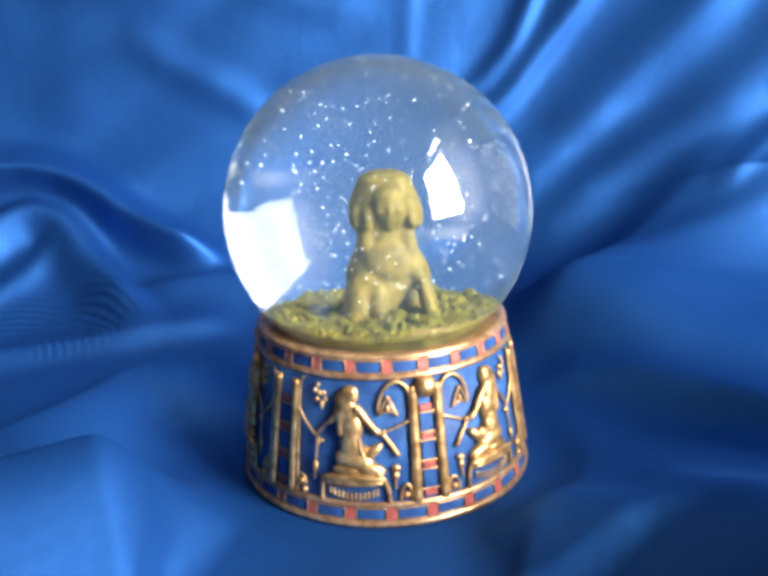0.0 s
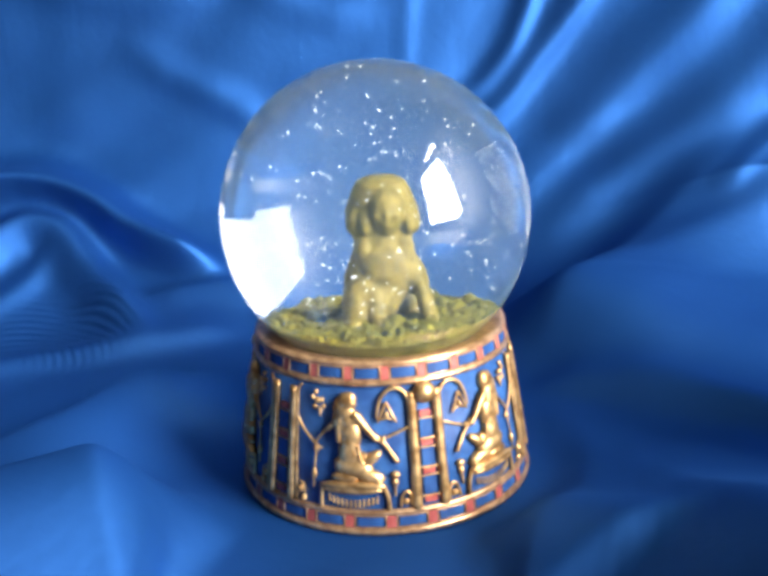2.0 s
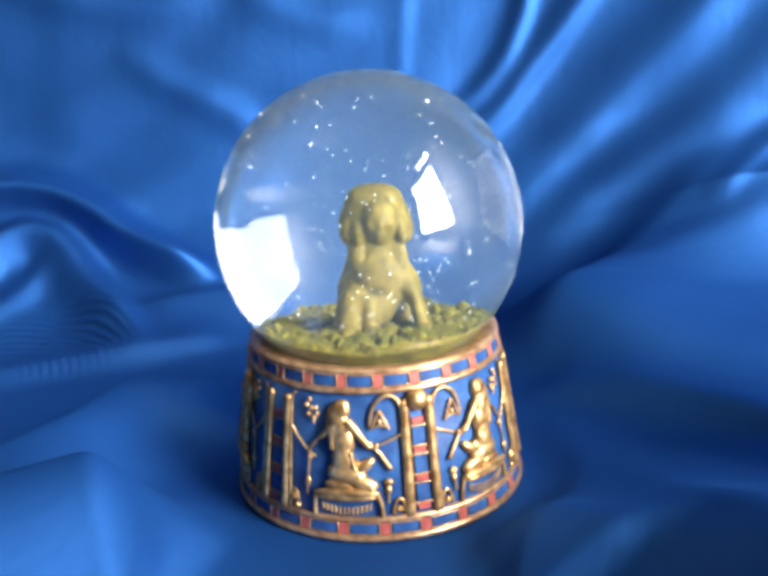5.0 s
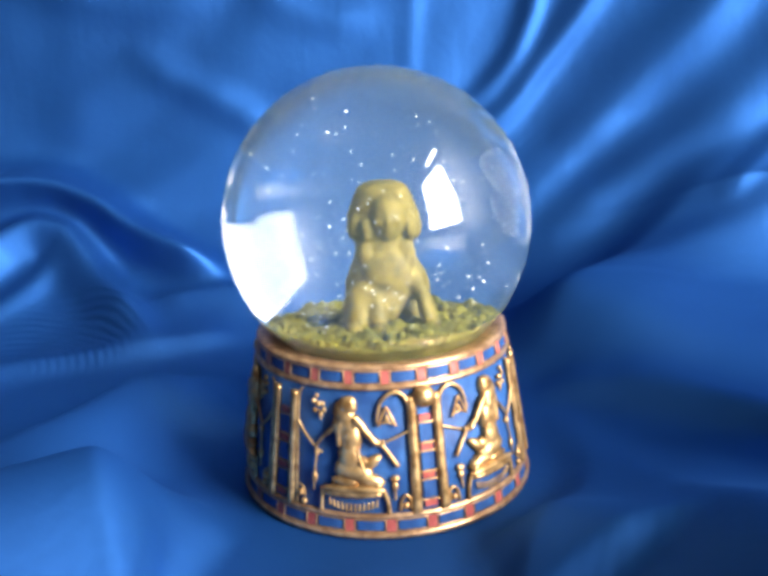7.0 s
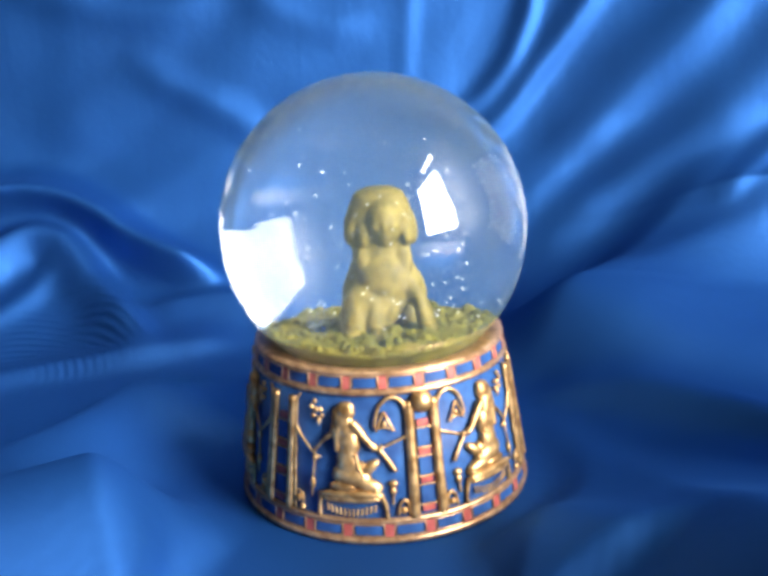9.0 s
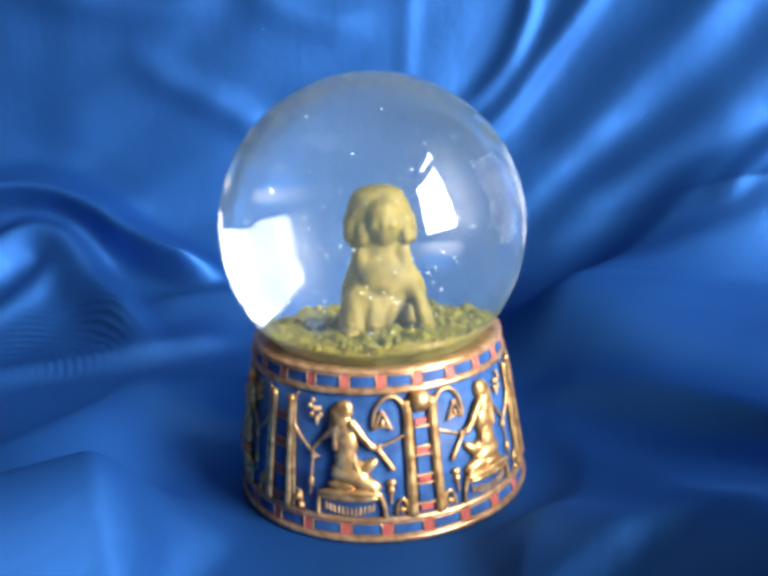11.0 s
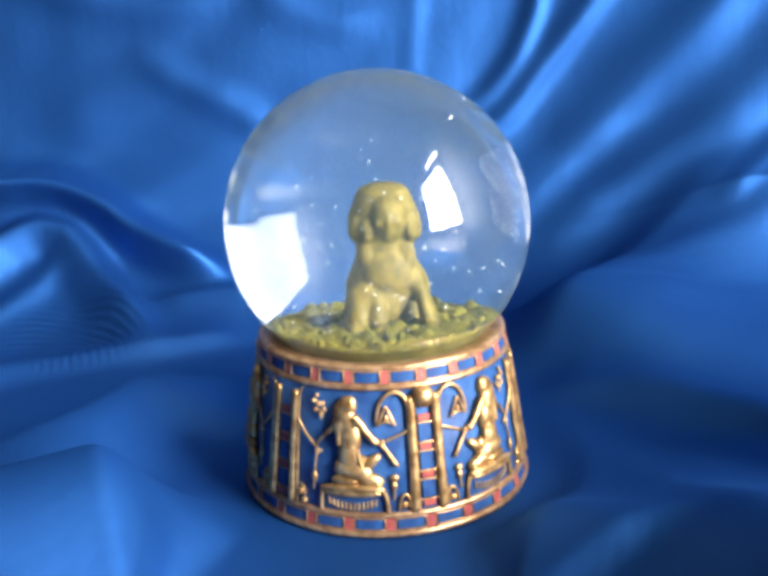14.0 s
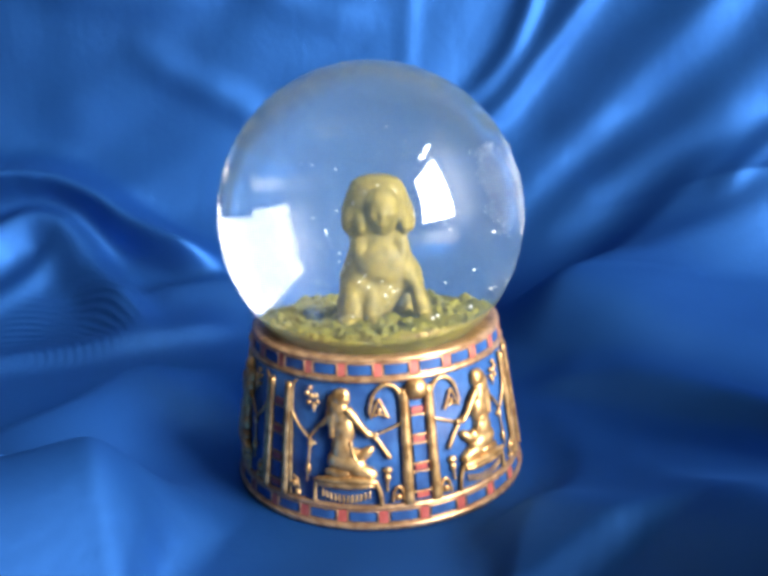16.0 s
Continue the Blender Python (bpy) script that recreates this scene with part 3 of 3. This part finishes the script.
def ball(radius, name, mat, label):
    bm = bmesh.new()
    bmesh.ops.create_icosphere(bm, subdivisions=6, radius=radius)
    ob = part(name, bm, mat, globe, label)
    ob.location = (0, 0, GLOBE_Z)
    ob.visible_shadow = False
    return ob


ball(GLOBE_R, "glass_dome", GLASS, "clear round glass dome")
ball(INNER_R, "water", WATER, "clear water filling the dome")


def ground_z(x, y):
    """The mean height of the ground, which falls towards the front of the dome."""
    fall = max(0.0, -y) / 0.032
    return 0.0494 - 0.0042 * fall * fall


def ground_inside():
    """Uneven ground that fills the foot of the dome out to the glass."""
    bm = bmesh.new()
    rings, steps = 26, 160

    def edge(k, z):
        a = 2 * math.pi * k / steps
        r = math.sqrt((INNER_R - 0.0003) ** 2 - (GLOBE_Z - z) ** 2)
        return r * math.sin(a), -r * math.cos(a)

    tops = []
    for k in range(steps):
        z = 0.0494
        for n in range(4):
            z = ground_z(*edge(k, z))
        tops.append((edge(k, z), z))
    inner = []
    for i in range(rings + 1):
        row = []
        for (ex, ey), ez in tops:
            x, y = ex * i / rings, ey * i / rings
            n = noise.fractal((x * 210, y * 210, 3.0), 1.0, 2.0, 4)
            row.append(bm.verts.new((x, y, ground_z(x, y) + 0.0022 * n * (1 - 0.7 * (i / rings) ** 4))))
        inner.append(row)
    for f in (0.25, 0.5, 0.75, 1.0):
        row = []
        for k in range(steps):
            z = tops[k][1] + (0.0404 - tops[k][1]) * f
            x, y = edge(k, z)
            dent = 1 - 0.03 * max(0.0, noise.fractal((x * 300, y * 300, z * 60), 1.0, 2.0, 3) + 0.3)
            row.append(bm.verts.new((x * dent, y * dent, z)))
        inner.append(row)
    for a, b in zip(inner, inner[1:]):
        for k in range(steps):
            bm.faces.new((a[k], b[k], b[(k + 1) % steps], a[(k + 1) % steps]))
    bm.faces.new(inner[-1])
    bmesh.ops.remove_doubles(bm, verts=inner[0], dist=1e-6)
    part("ground", bm, SOIL, globe, "uneven olive gold ground inside the dome")


ground_inside()


def moulded_grass():
    """Short tufts of moulded grass on the ground round the sphinx."""
    rng = random.Random(11)
    bm = bmesh.new()
    for n in range(260):
        a, r = rng.uniform(0, 2 * math.pi), 0.0310 * math.sqrt(rng.uniform(0.09, 1.0))
        r = min(r, math.sqrt(INNER_R ** 2 - (GLOBE_Z - ground_z(r * math.sin(a), -r * math.cos(a))) ** 2) - 0.0019)
        x, y = r * math.sin(a), -r * math.cos(a)
        tall, wide = rng.uniform(0.0005, 0.0019), rng.uniform(0.0009, 0.0018)
        low = ground_z(x, y) - 0.0012
        tip = bm.verts.new((x * 0.99 + rng.uniform(-0.0006, 0.0006), y * 0.99 + rng.uniform(-0.0006, 0.0006), low + 0.0012 + tall))
        ring = [bm.verts.new((x + wide * math.cos(k * math.pi / 3), y + wide * math.sin(k * math.pi / 3), low)) for k in range(6)]
        mid = [bm.verts.new(((x + tip.co.x) / 2 + 0.7 * (v.co.x - x), (y + tip.co.y) / 2 + 0.7 * (v.co.y - y), low + 0.0012 + tall * 0.6)) for v in ring]
        for k in range(6):
            bm.faces.new((ring[k], ring[(k + 1) % 6], mid[(k + 1) % 6], mid[k]))
            bm.faces.new((mid[k], mid[(k + 1) % 6], tip))
    part("grass", bm, SOIL, globe, "olive gold moulded grass tufts")


moulded_grass()


# heights, half widths, half depths and setbacks of the statuette, in mm
SPHINX_ROWS = [(45.5, 4.6, 6.0, 0.4, -3.7), (50, 4.9, 6.0, 0.4, -3.3), (54, 6.4, 5.8, 0.8, -1.8), (58, 7.7, 5.3, 1.0, -0.2), (61, 6.7, 4.9, 0.8, 0.0), (63.5, 5.8, 4.5, 0.6, 0.0),
               (65.5, 5.7, 4.3, 0.6, 0.0), (67, 6.8, 4.3, 0.6, 0.0), (69, 7.1, 4.5, 0.6, 0.0), (71, 7.2, 4.8, 0.6, 0.0), (73, 6.4, 4.9, 0.6, 0.0), (75, 5.7, 4.7, 0.4, 0.0), (76.7, 4.8, 3.8, 0.4, 0.0), (77.6, 2.9, 2.2, 0.4, 0.0)]


def sphinx():
    """A plain sphinx shape: headdress, chest, forelegs and haunches in one mesh."""
    bm = bmesh.new()

    def blob(x, y, z, a, b, c, rx=0.0, ry=0.0, rz=0.0):
        made = bmesh.ops.create_icosphere(bm, subdivisions=3, radius=1)["verts"]
        m = pose(x / 1000, y / 1000, z / 1000, rx, ry, rz) @ Matrix.Diagonal((a / 1000, b / 1000, c / 1000, 1))
        bmesh.ops.transform(bm, matrix=m, verts=made)

    rings = [[bm.verts.new(((x + a * math.sin(k * math.pi / 16)) / 1000, (y - d * math.cos(k * math.pi / 16)) / 1000, z / 1000)) for k in range(32)] for z, a, d, y, x in SPHINX_ROWS]
    for lower, upper in zip(rings, rings[1:]):
        for k in range(32):
            bm.faces.new((lower[k], lower[(k + 1) % 32], upper[(k + 1) % 32], upper[k]))
    bm.faces.new(rings[0][::-1])
    bm.faces.new(rings[-1])
    blob(0.9, -2.9, 71.6, 3.8, 3.9, 5.0)
    blob(1.0, -6.6, 71.2, 0.7, 0.7, 1.4)
    blob(-0.9, -5.9, 71.0, 1.0, 0.8, 0.9)
    blob(2.8, -5.9, 71.0, 1.0, 0.8, 0.9)
    blob(1.0, -5.9, 69.2, 1.3, 0.8, 0.45)
    blob(1.0, -5.7, 68.5, 1.1, 0.8, 0.4)
    blob(1.0, -4.2, 67.4, 1.3, 1.2, 0.8)
    blob(-3.4, -3.0, 69.2, 1.5, 2.2, 2.8)
    blob(5.2, -2.8, 69.2, 1.2, 2.2, 2.8)
    blob(-5.6, -0.9, 69.4, 1.6, 2.6, 3.0, 0, 8)
    blob(5.9, -0.9, 69.4, 1.6, 2.6, 3.2, 0, -8)
    blob(-3.6, -2.2, 63.6, 1.9, 1.6, 3.6, 0, 4)
    blob(4.3, -2.2, 63.6, 1.9, 1.6, 3.6, 0, -4)
    blob(0.4, -2.4, 60.0, 5.2, 2.9, 5.0)
    blob(-4.0, -2.8, 52.0, 4.8, 3.0, 7.0, 0, 2)
    blob(-6.0, -3.8, 50.5, 2.6, 3.0, 5.5, 0, 8)
    blob(-2.0, -4.2, 51.0, 2.2, 2.4, 5.4, 0, 0)
    blob(-6.6, -6.4, 48.9, 2.4, 3.2, 1.8)
    blob(-1.2, -6.6, 48.9, 2.3, 3.0, 1.7)
    blob(8.0, -1.8, 51.5, 1.8, 3.0, 6.4, 0, -12)
    blob(9.2, -4.6, 48.6, 1.9, 2.8, 1.7)
    blob(5.6, 0.4, 58.0, 2.6, 4.0, 5.0, 0, -20)
    blob(1.5, 9.5, 51.0, 7.5, 6.5, 4.6)
    ob = part("sphinx", bm, STONE, globe, "olive gold sphinx statuette with a striped headdress shape")
    ob.location = (0.0013, 0, 0)
    fuse = ob.modifiers.new("fuse", "REMESH")
    fuse.mode, fuse.voxel_size, fuse.use_smooth_shade = "VOXEL", 0.00034, True
    soft = ob.modifiers.new("soften", "SMOOTH")
    soft.factor, soft.iterations = 0.5, 10
    return ob


sphinx()


# ======== drifting glitter ========
def flake_mesh():
    bm = bmesh.new()
    r, h = 0.00027, 0.00007
    top = [bm.verts.new((r * math.cos(k * math.pi / 3), r * math.sin(k * math.pi / 3), h)) for k in range(6)]
    low = [bm.verts.new((v.co.x, v.co.y, -h)) for v in top]
    bm.faces.new(top)
    bm.faces.new(low[::-1])
    for k in range(6):
        bm.faces.new((top[k], low[k], low[(k + 1) % 6], top[(k + 1) % 6]))
    me = bpy.data.meshes.new("glitter_flake")
    bm.to_mesh(me)
    bm.free()
    me.materials.append(FLAKE)
    return me


FLAKE_MESH = flake_mesh()


def motions():
    """The glitter turns with the water round the sphinx, slows down and settles on the ground."""
    rng = random.Random(7)
    me = FLAKE_MESH
    for n in range(300):
        flake = new("glitter_flake", me)
        tagged(flake, "tiny white glitter flake drifting in the water of the snow globe", "glitter", "glitter in the globe")
        flake.scale = (rng.uniform(0.5, 1.05), rng.uniform(0.4, 0.85), 1.0)
        u = rng.random()
        lands = 0.5 - 10.5 * math.log(1 - 0.985 * u)
        top = GLOBE_Z + rng.uniform(-0.016, 0.030)
        r0 = rng.uniform(0.010, 0.034)
        turn = rng.uniform(0, 2 * math.pi)
        speed = rng.uniform(0.5, 1.1)
        spin = Vector((rng.uniform(-1, 1), rng.uniform(-1, 1), rng.uniform(-1, 1))).normalized()
        pace, ph, bob = rng.uniform(0.8, 2.2), rng.uniform(0, 6.28), rng.uniform(0.0004, 0.0016)
        bury = 0.0 if rng.random() < 0.4 else 0.0050
        rows = []
        rest = None
        for k in range(41):
            t = 0.4 * k
            if rest is None:
                left = max(lands - t, 0.0)
                low = 0.0488
                z = top - (top - low) * min(t / lands, 1.0) ** 2.0 + bob * math.sin(1.7 * t + ph)
                reach = math.sqrt(max(0.0358 ** 2 - (z - GLOBE_Z) ** 2, 0.0001)) - 0.0006
                core = 0.0105 if z < 0.058 else 0.0082 if z < 0.081 else 0.002
                r = min(max(r0, core), reach)
                ang = turn + speed * 5.0 * (1 - math.exp(-t / 6.0)) * (0.8 + 0.2 * math.sin(0.5 * t + ph))
                x, y = r * math.sin(ang), -r * math.cos(ang)
                z = max(z, ground_z(x, y)) if left > 0.0 else ground_z(x, y) - bury
                q = Matrix.Rotation(ph + pace * t, 4, spin)
                here = Matrix.Translation((x, y, z)) @ q
                if left <= 0.0:
                    rest = here
            rows.append((t, rest or here))
        walk(flake, rows)


def settled():
    """Flakes that have come to rest on the sphinx from the start."""
    rng = random.Random(3)
    for n in range(42):
        z = rng.choice((rng.uniform(49, 66), rng.uniform(51, 63), rng.uniform(67, 77)))
        k = max(i for i in range(len(SPHINX_ROWS)) if SPHINX_ROWS[i][0] <= z)
        (z0, a0, d0, y0, x0), (z1, a1, d1, y1, x1) = SPHINX_ROWS[k], SPHINX_ROWS[k + 1]
        f = (z - z0) / (z1 - z0)
        a, d, y = a0 + f * (a1 - a0), d0 + f * (d1 - d0), y0 + f * (y1 - y0)
        t = rng.uniform(-1.1, 1.3)
        flake = new("glitter_flake", FLAKE_MESH)
        flake.matrix_basis = pose((x0 + a * math.sin(t) + 1.4) / 1000, (y - (d + 0.6) * math.cos(t)) / 1000, z / 1000, rng.uniform(30, 90), rng.uniform(-30, 30), math.degrees(t)) @ Matrix.Diagonal((0.62, 0.62, 0.62, 1))
        tagged(flake, "tiny white glitter flake resting on the sphinx", "glitter", "glitter in the globe")


settled()
motions()
